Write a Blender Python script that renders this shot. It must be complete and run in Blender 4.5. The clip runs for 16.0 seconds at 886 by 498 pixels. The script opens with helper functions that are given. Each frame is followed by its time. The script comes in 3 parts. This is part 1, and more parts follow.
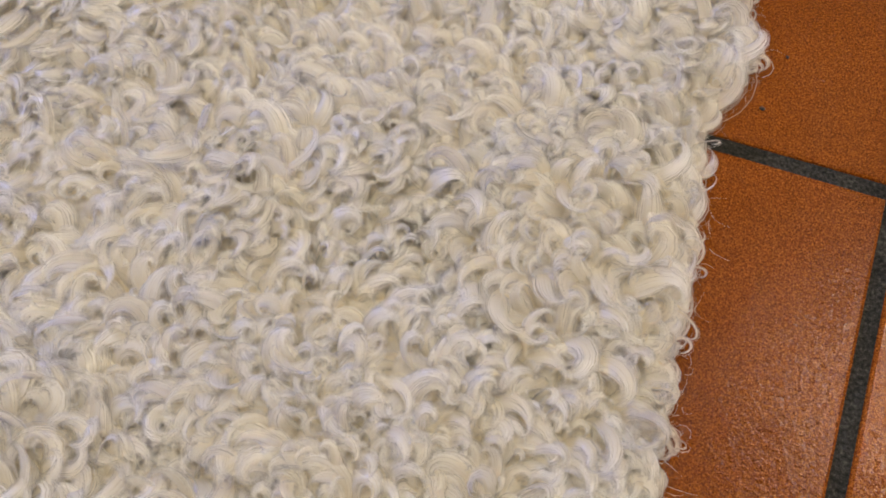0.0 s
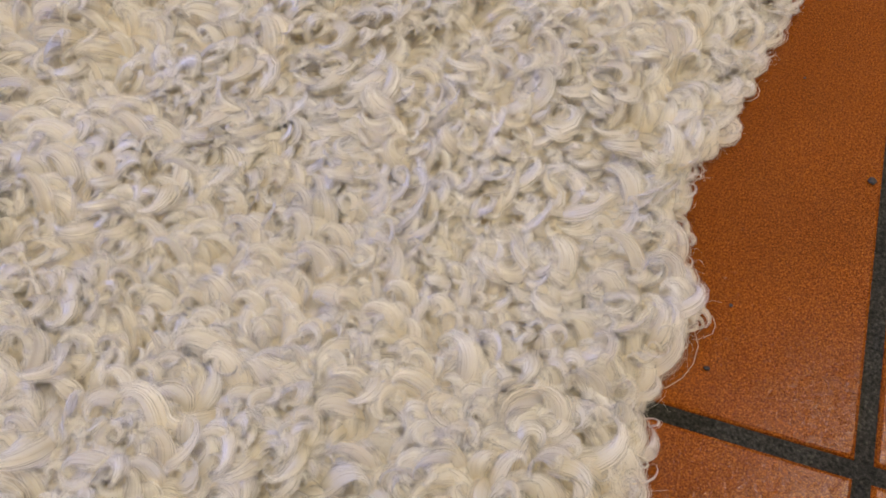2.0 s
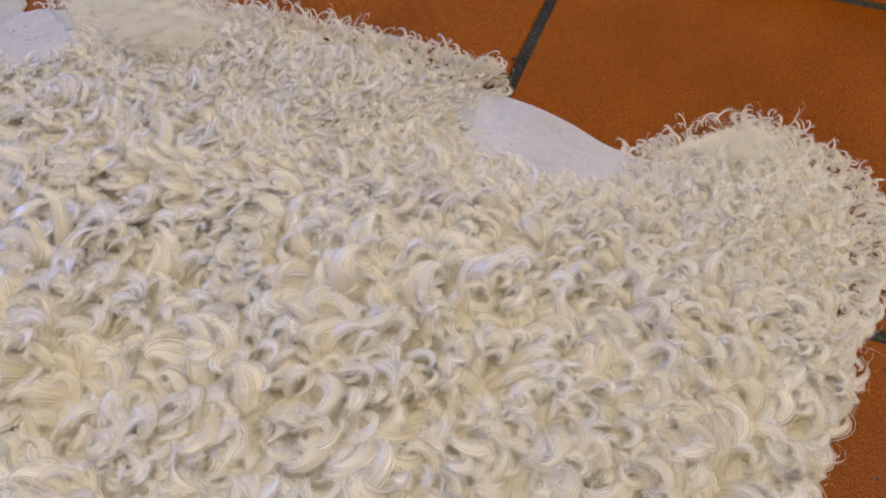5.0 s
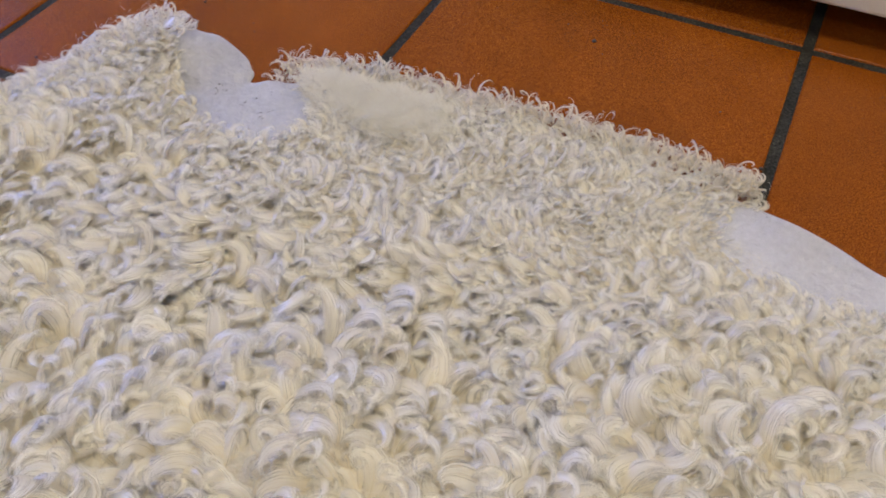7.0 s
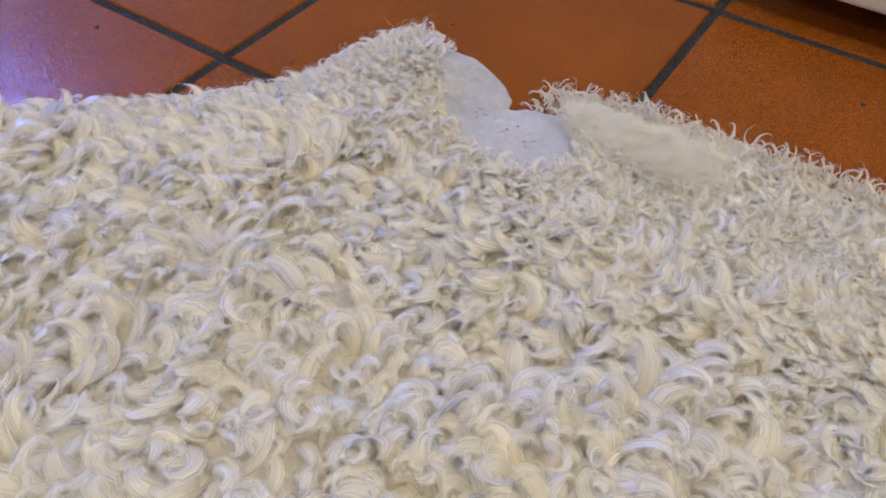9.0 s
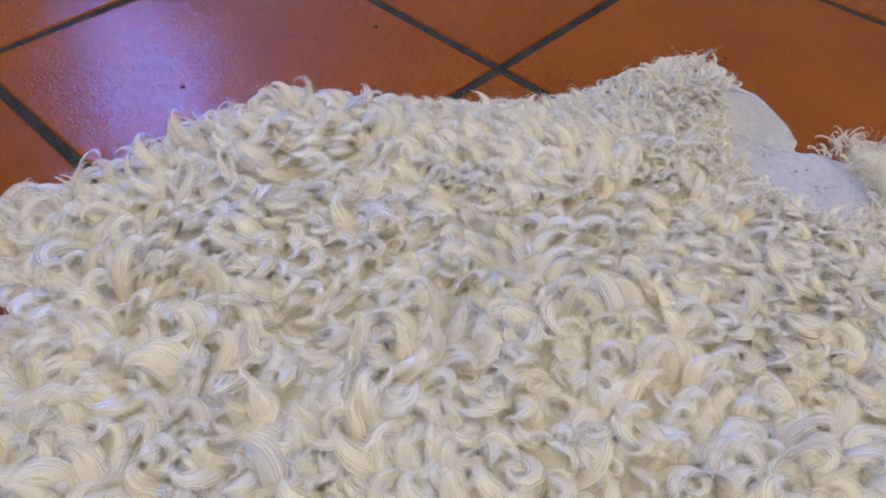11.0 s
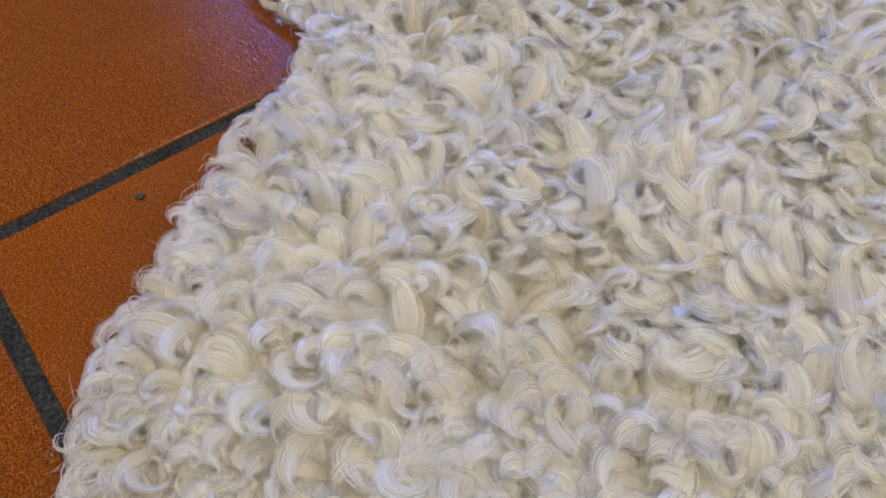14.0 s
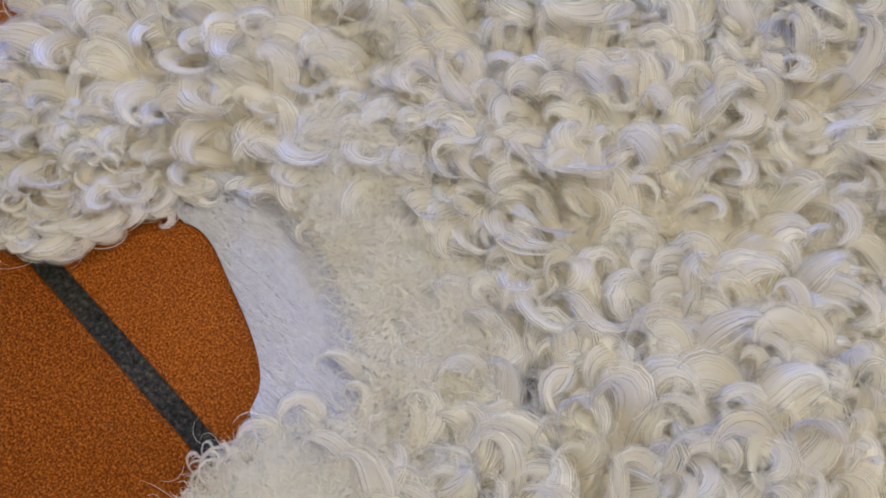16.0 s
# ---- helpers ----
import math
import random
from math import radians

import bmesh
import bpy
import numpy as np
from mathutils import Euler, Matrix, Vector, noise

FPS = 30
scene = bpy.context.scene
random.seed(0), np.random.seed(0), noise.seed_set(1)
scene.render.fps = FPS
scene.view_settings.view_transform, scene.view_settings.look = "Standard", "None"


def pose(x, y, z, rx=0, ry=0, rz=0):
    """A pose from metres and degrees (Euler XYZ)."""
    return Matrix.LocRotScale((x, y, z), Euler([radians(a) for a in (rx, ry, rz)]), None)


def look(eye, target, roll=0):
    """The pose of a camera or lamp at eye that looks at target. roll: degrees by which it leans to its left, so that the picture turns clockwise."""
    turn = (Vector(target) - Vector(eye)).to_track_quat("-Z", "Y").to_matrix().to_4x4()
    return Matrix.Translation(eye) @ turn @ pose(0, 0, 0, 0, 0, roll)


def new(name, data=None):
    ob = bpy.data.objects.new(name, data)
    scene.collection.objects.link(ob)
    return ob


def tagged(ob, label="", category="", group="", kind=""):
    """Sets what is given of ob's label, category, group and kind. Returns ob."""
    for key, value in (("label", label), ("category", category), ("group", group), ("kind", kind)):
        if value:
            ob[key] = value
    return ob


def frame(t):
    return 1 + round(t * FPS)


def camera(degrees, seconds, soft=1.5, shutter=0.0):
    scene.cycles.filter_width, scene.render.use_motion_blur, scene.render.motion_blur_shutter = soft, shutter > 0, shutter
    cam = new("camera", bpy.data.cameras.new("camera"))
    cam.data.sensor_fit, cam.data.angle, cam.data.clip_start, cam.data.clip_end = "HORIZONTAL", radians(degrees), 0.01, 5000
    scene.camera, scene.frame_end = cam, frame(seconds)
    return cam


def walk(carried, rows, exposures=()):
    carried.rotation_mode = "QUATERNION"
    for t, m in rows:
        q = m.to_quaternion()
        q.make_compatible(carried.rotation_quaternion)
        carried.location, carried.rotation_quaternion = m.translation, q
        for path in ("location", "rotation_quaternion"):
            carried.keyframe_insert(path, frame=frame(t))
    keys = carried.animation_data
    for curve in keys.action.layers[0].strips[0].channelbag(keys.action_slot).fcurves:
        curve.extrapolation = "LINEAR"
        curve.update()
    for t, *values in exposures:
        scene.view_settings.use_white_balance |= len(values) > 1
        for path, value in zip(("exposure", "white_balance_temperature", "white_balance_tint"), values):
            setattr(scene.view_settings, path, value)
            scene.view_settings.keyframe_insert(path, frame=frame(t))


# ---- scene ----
cam = camera(58.8, 16.0, soft=1.8)
PATH = [
    (0, (0.789, -0.545, 0.392), (0.443, 0.063, -1.481), -9.8),
    (0.5, (0.786, -0.504, 0.391), (0.432, 0.083, -1.488), -12.6),
    (1, (0.784, -0.484, 0.384), (0.419, 0.212, -1.455), -10.0),
    (1.5, (0.787, -0.454, 0.384), (0.424, 0.325, -1.422), -7.6),
    (2, (0.787, -0.434, 0.38), (0.422, 0.396, -1.402), -6.1),
    (2.5, (0.786, -0.397, 0.379), (0.395, 0.485, -1.372), -6.0),
    (3, (0.789, -0.368, 0.374), (0.375, 0.586, -1.335), -5.4),
    (3.5, (0.789, -0.348, 0.366), (0.355, 0.676, -1.296), -4.5),
    (6, (0.662, -0.281, 0.39), (0.195, 0.867, -1.18), 1.0),
    (6.5, (0.625, -0.297, 0.387), (0.095, 0.858, -1.157), 0.2),
    (7, (0.59, -0.306, 0.393), (0.018, 0.845, -1.139), -0.3),
    (7.5, (0.56, -0.315, 0.39), (-0.059, 0.832, -1.127), -0.7),
    (8, (0.525, -0.329, 0.381), (-0.135, 0.817, -1.118), 0.0),
    (10.5, (0.372, -0.427, 0.378), (-0.486, 0.638, -1.081), 2.8),
    (11, (0.35, -0.449, 0.378), (-0.567, 0.568, -1.08), 2.3),
    (11.5, (0.332, -0.468, 0.367), (-0.614, 0.474, -1.123), 1.3),
    (12, (0.319, -0.497, 0.364), (-0.635, 0.397, -1.15), 1.8),
    (12.5, (0.308, -0.526, 0.357), (-0.643, 0.324, -1.184), 2.2),
    (13, (0.3, -0.546, 0.342), (-0.64, 0.257, -1.229), 2.2),
    (13.5, (0.3, -0.56, 0.33), (-0.617, 0.187, -1.282), 1.8),
    (14, (0.305, -0.57, 0.323), (-0.55, 0.14, -1.34), 2.7),
    (14.5, (0.313, -0.579, 0.314), (-0.476, 0.099, -1.394), 3.2),
    (15, (0.326, -0.591, 0.305), (-0.404, 0.066, -1.438), 3.5),
    (15.5, (0.352, -0.595, 0.292), (-0.305, 0.049, -1.484), 3.1),
    (16, (0.372, -0.601, 0.284), (-0.169, 0.02, -1.538), 3.8),
]
walk(cam, [(t, look(eye, target, roll)) for t, eye, target, roll in PATH],
     exposures=[(0, -0.77, 7130, 12), (3.5, -0.78, 7400, 13), (6.5, -0.73, 7080, 9), (8.0, -0.73, 7020, 8.5), (11.5, -0.76, 6760, 6.5), (16, -0.82, 6700, 6)])

from mathutils.geometry import delaunay_2d_cdt

# ---- light ----
world = bpy.data.worlds.new("world")
scene.world = world
world.use_nodes = True
wn = world.node_tree.nodes
sky = wn.new("ShaderNodeTexSky")
sky.sky_type, sky.sun_disc, sky.sun_elevation, sky.sun_rotation = "NISHITA", False, radians(4), radians(120)
world.node_tree.links.new(sky.outputs[0], wn["Background"].inputs[0])
wn["Background"].inputs[1].default_value = 0.1


def area_lamp(name, eye, target, size, size_y, power, colour):
    data = bpy.data.lights.new(name, "AREA")
    data.shape, data.size, data.size_y, data.energy, data.color = "RECTANGLE", size, size_y, power, colour
    ob = new(name, data)
    ob.matrix_world = look(eye, target)
    return ob


# unseen overhead lights: tile glints suggest one, the rest are added as fill
LAMPS = [(0.62, -0.15), (-0.30, -2.10), (1.95, 0.36)]
for lx, ly in LAMPS:
    area_lamp("added_ceiling_lamp", (lx, ly, 2.405), (lx, ly + 0.0001, 0), 0.42, 0.42, 30, (1.0, 0.975, 0.875))
WINDOW = (0.42, 0.88, 1.22, 1.84)  # y0, y1, z0, z1 of the opening in the west wall
area_lamp("window_light", (-2.27, 0.65, 1.52), (-0.2, -0.22, 0.0), 0.28, 0.38, 86, (0.13, 0.27, 1.0))


# ---- materials ----
def material(name, build, **slots):
    m = bpy.data.materials.new(name)
    m.use_nodes = True
    t = m.node_tree
    p = t.nodes["Principled BSDF"]
    for key, value in slots.items():
        p.inputs[key.replace("_", " ")].default_value = value
    if build:
        build(t, p)
    return m


def node(t, kind, **values):
    n = t.nodes.new("ShaderNode" + kind)
    for key, value in values.items():
        n.inputs[key.replace("_", " ")].default_value = value
    return n


def ramp(t, source, stops):
    n = t.nodes.new("ShaderNodeValToRGB")
    t.links.new(source, n.inputs[0])
    e = n.color_ramp.elements
    while len(e) < len(stops):
        e.new(0.5)
    for el, (at, colour) in zip(e, stops):
        el.position, el.color = at, (*colour, 1)
    return n.outputs[0]


def mix(t, kind, fac, a, b):
    n = t.nodes.new("ShaderNodeMix")
    n.data_type, n.blend_type = "RGBA", kind
    for slot, value in ((0, fac), (6, a), (7, b)):
        if isinstance(value, (int, float)):
            n.inputs[slot].default_value = value
        elif isinstance(value, tuple):
            n.inputs[slot].default_value = (*value, 1)
        else:
            t.links.new(value, n.inputs[slot])
    return n.outputs[2]


def noise_of(t, coords, scale, detail=3.0, rough=0.55):
    n = node(t, "TexNoise", Scale=scale, Detail=detail, Roughness=rough)
    if coords is not None:
        t.links.new(coords, n.inputs["Vector"])
    return n.outputs[0]


def bump(t, p, height, strength, distance):
    b = node(t, "Bump", Strength=strength, Distance=distance)
    t.links.new(height, b.inputs["Height"])
    previous = p.inputs["Normal"].links
    if previous:
        t.links.new(previous[0].from_socket, b.inputs["Normal"])
    t.links.new(b.outputs[0], p.inputs["Normal"])


def terracotta(t, p):
    geo = t.nodes.new("ShaderNodeNewGeometry")
    pos = geo.outputs["Position"]
    info = t.nodes.new("ShaderNodeObjectInfo")
    grain = noise_of(t, pos, 2200, 2, 0.7)
    speck = noise_of(t, pos, 1100, 3, 0.8)
    cloud = noise_of(t, pos, 9, 4)
    colour = ramp(t, speck, [(0.36, (0.098, 0.0235, 0.003)), (0.50, (0.210, 0.053, 0.0065)), (0.64, (0.445, 0.146, 0.020))])
    colour = mix(t, "MULTIPLY", 0.55, colour, ramp(t, grain, [(0.35, (0.66, 0.60, 0.55)), (0.6, (1.15, 1.15, 1.15))]))
    colour = mix(t, "MULTIPLY", 0.7, colour, ramp(t, cloud, [(0.3, (0.74, 0.68, 0.62)), (0.7, (1.1, 1.1, 1.1))]))
    tone = ramp(t, info.outputs["Random"], [(0.0, (0.88, 0.86, 0.84)), (1.0, (1.06, 1.05, 1.04))])
    t.links.new(mix(t, "MULTIPLY", 1.0, colour, tone), p.inputs["Base Color"])
    t.links.new(ramp(t, noise_of(t, pos, 60, 4), [(0.3, (0.03,) * 3), (0.75, (0.065,) * 3)]), p.inputs["Roughness"])
    bump(t, p, noise_of(t, pos, 170, 3, 0.6), 0.26, 0.0012)
    bump(t, p, noise_of(t, pos, 430, 2, 0.6), 0.42, 0.0006)
    bump(t, p, noise_of(t, pos, 26, 2), 0.08, 0.004)
    bump(t, p, ramp(t, noise_of(t, pos, 330, 1, 0.5), [(0.60, (0.0,) * 3), (0.74, (1.0,) * 3)]), 0.4, 0.0009)
    bump(t, p, grain, 0.10, 0.0004)


def cement(t, p):
    pos = t.nodes.new("ShaderNodeNewGeometry").outputs["Position"]
    c = ramp(t, noise_of(t, pos, 500, 4, 0.7), [(0.35, (0.008, 0.008, 0.006)), (0.56, (0.042, 0.041, 0.034)), (0.76, (0.13, 0.12, 0.095))])
    c = mix(t, "MULTIPLY", 0.6, c, ramp(t, noise_of(t, pos, 40, 3), [(0.35, (0.45,) * 3), (0.65, (1.3,) * 3)]))
    t.links.new(c, p.inputs["Base Color"])
    bump(t, p, noise_of(t, pos, 700, 4, 0.7), 0.8, 0.0012)


def wool(t, p):
    geo = t.nodes.new("ShaderNodeNewGeometry")
    island = geo.outputs["Random Per Island"]
    uv = t.nodes.new("ShaderNodeUVMap").outputs[0]
    split = t.nodes.new("ShaderNodeSeparateXYZ")
    t.links.new(uv, split.inputs[0])
    shift = node(t, "CombineXYZ")
    scale = node(t, "VectorMath")
    scale.operation = "MULTIPLY_ADD"
    scale.inputs[1].default_value = (58.0, 1.2, 1.0)
    t.links.new(uv, scale.inputs[0])
    move = node(t, "Math")
    move.operation = "MULTIPLY"
    move.inputs[1].default_value = 91.0
    t.links.new(island, move.inputs[0])
    t.links.new(move.outputs[0], shift.inputs[2])
    t.links.new(move.outputs[0], shift.inputs[0])
    t.links.new(shift.outputs[0], scale.inputs[2])
    fibre = noise_of(t, scale.outputs[0], 1.0, 2, 0.6)

    def maths(kind, a, b=None, c=None):
        n = t.nodes.new("ShaderNodeMath")
        n.operation = kind
        for slot, value in enumerate((a, b, c)):
            if isinstance(value, (int, float)):
                n.inputs[slot].default_value = value
            elif value is not None:
                t.links.new(value, n.inputs[slot])
        return n.outputs[0]

    base = ramp(t, split.outputs[1], [(0.0, (0.92, 0.845, 0.66)), (0.30, (0.975, 0.95, 0.88)), (0.65, (0.985, 0.98, 0.96)), (1.0, (0.99, 0.985, 0.97))])
    base = mix(t, "MULTIPLY", 0.9, base, ramp(t, fibre, [(0.34, (0.92, 0.89, 0.81)), (0.60, (1.0, 1.0, 1.0))]))
    base = mix(t, "MULTIPLY", 0.8, base, ramp(t, island, [(0.0, (0.96, 0.93, 0.86)), (0.5, (1.0, 0.995, 0.98)), (1.0, (1.0, 1.0, 1.0))]))
    t.links.new(base, p.inputs["Base Color"])
    bump(t, p, fibre, 0.6, 0.0006)
    grain = t.nodes.new("ShaderNodeTangent")
    grain.direction_type, grain.uv_map = "UV_MAP", "UVMap"
    t.links.new(grain.outputs[0], p.inputs["Tangent"])
    thin = node(t, "BsdfTranslucent")
    t.links.new(base, thin.inputs[0])
    both = node(t, "MixShader", Fac=0.50)
    t.links.new(p.outputs[0], both.inputs[1])
    t.links.new(thin.outputs[0], both.inputs[2])
    # locks dissolve into single fibres along their borders and at their ends
    u = maths("ABSOLUTE", maths("MULTIPLY_ADD", maths("FRACT", split.outputs[0]), 2.0, -1.0))
    border = maths("MULTIPLY", maths("POWER", u, 1.8), 0.46)
    end = maths("MULTIPLY", maths("POWER", split.outputs[1], 2.4), 0.36)
    edge = maths("ADD", maths("ADD", border, end), 0.17)
    solid = maths("MULTIPLY", maths("SUBTRACT", fibre, edge), 6.0)
    clear = node(t, "BsdfTransparent")
    seen = node(t, "MixShader")
    n = t.nodes.new("ShaderNodeClamp")
    t.links.new(solid, n.inputs[0])
    t.links.new(n.outputs[0], seen.inputs[0])
    t.links.new(clear.outputs[0], seen.inputs[1])
    t.links.new(both.outputs[0], seen.inputs[2])
    t.links.new(seen.outputs[0], t.nodes["Material Output"].inputs[0])


def underwool(t, p):
    pos = t.nodes.new("ShaderNodeNewGeometry").outputs["Position"]
    c = ramp(t, noise_of(t, pos, 60, 4, 0.6), [(0.3, (0.89, 0.82, 0.66)), (0.7, (0.94, 0.89, 0.77))])
    c = mix(t, "MULTIPLY", 0.6, c, ramp(t, noise_of(t, pos, 700, 3, 0.7), [(0.3, (0.85, 0.82, 0.76)), (0.6, (1.0, 1.0, 1.0))]))
    t.links.new(c, p.inputs["Base Color"])
    bump(t, p, noise_of(t, pos, 260, 5, 0.7), 1.0, 0.004)
    thin = node(t, "BsdfTranslucent")
    t.links.new(c, thin.inputs[0])
    both = node(t, "MixShader", Fac=0.25)
    t.links.new(p.outputs[0], both.inputs[1])
    t.links.new(thin.outputs[0], both.inputs[2])
    t.links.new(both.outputs[0], t.nodes["Material Output"].inputs[0])


def floss(t, p):
    """Loose fine fibres that let much of the light through."""
    geo = t.nodes.new("ShaderNodeNewGeometry")
    c = ramp(t, geo.outputs["Random Per Island"], [(0.0, (0.79, 0.75, 0.63)), (1.0, (0.88, 0.86, 0.77))])
    t.links.new(c, p.inputs["Base Color"])
    thin = node(t, "BsdfTranslucent")
    t.links.new(c, thin.inputs[0])
    both = node(t, "MixShader", Fac=0.30)
    t.links.new(p.outputs[0], both.inputs[1])
    t.links.new(thin.outputs[0], both.inputs[2])
    t.links.new(both.outputs[0], t.nodes["Material Output"].inputs[0])


def suede(t, p):
    pos = t.nodes.new("ShaderNodeNewGeometry").outputs["Position"]
    c = ramp(t, noise_of(t, pos, 220, 4, 0.7), [(0.3, (0.57, 0.57, 0.61)), (0.7, (0.70, 0.70, 0.745))])
    t.links.new(c, p.inputs["Base Color"])
    bump(t, p, noise_of(t, pos, 900, 3, 0.7), 0.6, 0.0008)
    long = node(t, "VectorMath")
    long.operation = "MULTIPLY"
    long.inputs[1].default_value = (150.0, 620.0, 150.0)
    t.links.new(pos, long.inputs[0])
    bump(t, p, noise_of(t, long.outputs[0], 1.0, 3, 0.6), 0.9, 0.0018)
    bump(t, p, noise_of(t, pos, 90, 4), 0.8, 0.0025)


def plaster(t, p):
    pos = t.nodes.new("ShaderNodeNewGeometry").outputs["Position"]
    t.links.new(ramp(t, noise_of(t, pos, 3, 5), [(0.3, (0.63, 0.59, 0.52)), (0.7, (0.70, 0.66, 0.59))]), p.inputs["Base Color"])
    bump(t, p, noise_of(t, pos, 180, 4), 0.3, 0.001)


def enamel(t, p):
    pos = t.nodes.new("ShaderNodeNewGeometry").outputs["Position"]
    t.links.new(ramp(t, noise_of(t, pos, 12, 5), [(0.3, (0.66, 0.64, 0.61)), (0.7, (0.76, 0.75, 0.73))]), p.inputs["Base Color"])
    bump(t, p, noise_of(t, pos, 300, 2), 0.08, 0.0005)


TILE = material("terracotta", terracotta, Specular_IOR_Level=0.16)
GROUT = material("dark_cement", cement, Roughness=0.9, Specular_IOR_Level=0.2)
WOOL = material("wool", wool, Roughness=0.36, Specular_IOR_Level=1.0, Anisotropic=0.5, Coat_Weight=1.0, Coat_Roughness=0.33, Anisotropic_Rotation=0.25, Sheen_Weight=0.3, Sheen_Roughness=0.4)
UNDERWOOL = material("underwool", underwool, Roughness=0.8, Specular_IOR_Level=0.2, Sheen_Weight=0.3)
FLOSS = material("soft_wool", floss, Roughness=0.6, Specular_IOR_Level=0.35, Sheen_Weight=0.2)
SUEDE = material("white_suede", suede, Roughness=0.85, Specular_IOR_Level=0.25, Sheen_Weight=0.3)
PLASTER = material("plaster", plaster, Roughness=0.9)
ENAMEL = material("white_enamel", enamel, Roughness=0.35)
DARK = material("black_plastic", None, Base_Color=(0.02, 0.02, 0.02, 1), Roughness=0.6)
METAL = material("steel", None, Base_Color=(0.6, 0.6, 0.6, 1), Metallic=1.0, Roughness=0.35)
GLASS = material("glass", None, Transmission_Weight=1.0, Roughness=0.0, IOR=1.45)
GLOW = material("lamp_glow", None, Emission_Color=(1.0, 0.80, 0.58, 1), Emission_Strength=6.0)


def crumb_look(t, p):
    pos = t.nodes.new("ShaderNodeNewGeometry").outputs["Position"]
    t.links.new(ramp(t, noise_of(t, pos, 700, 3), [(0.3, (0.010, 0.008, 0.007)), (0.7, (0.05, 0.04, 0.035))]), p.inputs["Base Color"])


CRUMB = material("dark_crumb", crumb_look, Roughness=0.7)


# ---- mesh helpers ----
def part(name, bm, mat, parent=None, label=""):
    me = bpy.data.meshes.new(name)
    bm.to_mesh(me)
    bm.free()
    me.materials.append(mat)
    ob = new(name, me)
    ob.parent = parent
    return tagged(ob, label)


def box(bm, lo, hi, bevel=0.0):
    m = Matrix.LocRotScale([(a + b) / 2 for a, b in zip(lo, hi)], None, [b - a for a, b in zip(lo, hi)])
    made = bmesh.ops.create_cube(bm, size=1, matrix=m)["verts"]
    if bevel:
        edges = list({e for v in made for e in v.link_edges})
        bmesh.ops.bevel(bm, geom=edges, offset=bevel, segments=3, profile=0.5, affect="EDGES")


def boxes(*spans, bevel=0.0):
    bm = bmesh.new()
    for lo, hi in spans:
        box(bm, lo, hi, bevel)
    return bm


def rod(a, b, r, n=16, r2=None):
    bm = bmesh.new()
    a, b = Vector(a), Vector(b)
    turn = (b - a).to_track_quat("Z", "Y").to_matrix().to_4x4()
    bmesh.ops.create_cone(bm, cap_ends=True, segments=n, radius1=r, radius2=r if r2 is None else r2, depth=(b - a).length,
                          matrix=Matrix.Translation((a + b) / 2) @ turn)
    return bm


def mesh_of(name, verts, faces, mat, parent=None, uvs=None, smooth=True, corners=None):
    """A mesh from arrays; faces are rows of four corners."""
    me = bpy.data.meshes.new(name)
    n = len(faces)
    me.vertices.add(len(verts))
    me.vertices.foreach_set("co", np.asarray(verts, np.float32).ravel())
    me.loops.add(4 * n)
    me.loops.foreach_set("vertex_index", np.asarray(faces, np.int32).ravel())
    me.polygons.add(n)
    me.polygons.foreach_set("loop_start", np.arange(0, 4 * n, 4, dtype=np.int32))
    me.polygons.foreach_set("use_smooth", np.full(n, smooth))
    if uvs is not None:
        layer = me.uv_layers.new(name="UVMap")
        layer.data.foreach_set("uv", np.asarray(uvs, np.float32)[np.asarray(faces if corners is None else corners).ravel()].ravel())
    me.update(calc_edges=True)
    me.materials.append(mat)
    ob = new(name, me)
    ob.parent = parent
    return ob


# ---- room ----
PITCH, JOINT = 0.31, 0.0082
X0, X1, Y0, Y1, HIGH = -2.17, 2.79, -2.48, 0.945, 2.45
floor = tagged(part("floor", boxes(((X0, Y0, -0.06), (X1, Y1, -0.0018))), GROUT), "floor of square terracotta tiles with wide dark cement joints", "floor", kind="structure")
ceiling = tagged(part("ceiling", boxes(((X0, Y0, HIGH), (X1, Y1, HIGH + 0.1))), PLASTER), "plain white plastered ceiling", "ceiling", kind="structure")
wy0, wy1, wz0, wz1 = WINDOW
tagged(part("wall_west", boxes(((X0 - 0.12, Y0, -0.06), (X0, wy0, HIGH)), ((X0 - 0.12, wy1, -0.06), (X0, Y1, HIGH)),
                               ((X0 - 0.12, wy0, -0.06), (X0, wy1, wz0)), ((X0 - 0.12, wy0, wz1), (X0, wy1, HIGH))), PLASTER),
       "white plastered wall with a small window", "wall", kind="structure")
for name, lo, hi in (("wall_east", (X1, Y0, -0.06), (X1 + 0.12, Y1, HIGH)), ("wall_north", (X0 - 0.12, Y1, -0.06), (X1 + 0.12, Y1 + 0.12, HIGH)),
                     ("wall_south", (X0 - 0.12, Y0 - 0.12, -0.06), (X1 + 0.12, Y0, HIGH))):
    tagged(part(name, boxes((lo, hi)), PLASTER), "plain white plastered wall", "wall", kind="structure")

window = tagged(new("window_1"), "small white framed window letting in blue daylight", "window", kind="structure")
part("window_frame", boxes(((X0 - 0.08, wy0, wz0), (X0 - 0.04, wy0 + 0.03, wz1)), ((X0 - 0.08, wy1 - 0.03, wz0), (X0 - 0.04, wy1, wz1)),
                           ((X0 - 0.08, wy0 + 0.03, wz0), (X0 - 0.04, wy1 - 0.03, wz0 + 0.03)), ((X0 - 0.08, wy0 + 0.03, wz1 - 0.03), (X0 - 0.04, wy1 - 0.03, wz1))), ENAMEL, window)
pane = part("pane", boxes(((X0 - 0.062, wy0 + 0.028, wz0 + 0.028), (X0 - 0.058, wy1 - 0.028, wz1 - 0.028))), GLASS, window)
pane.visible_shadow = False

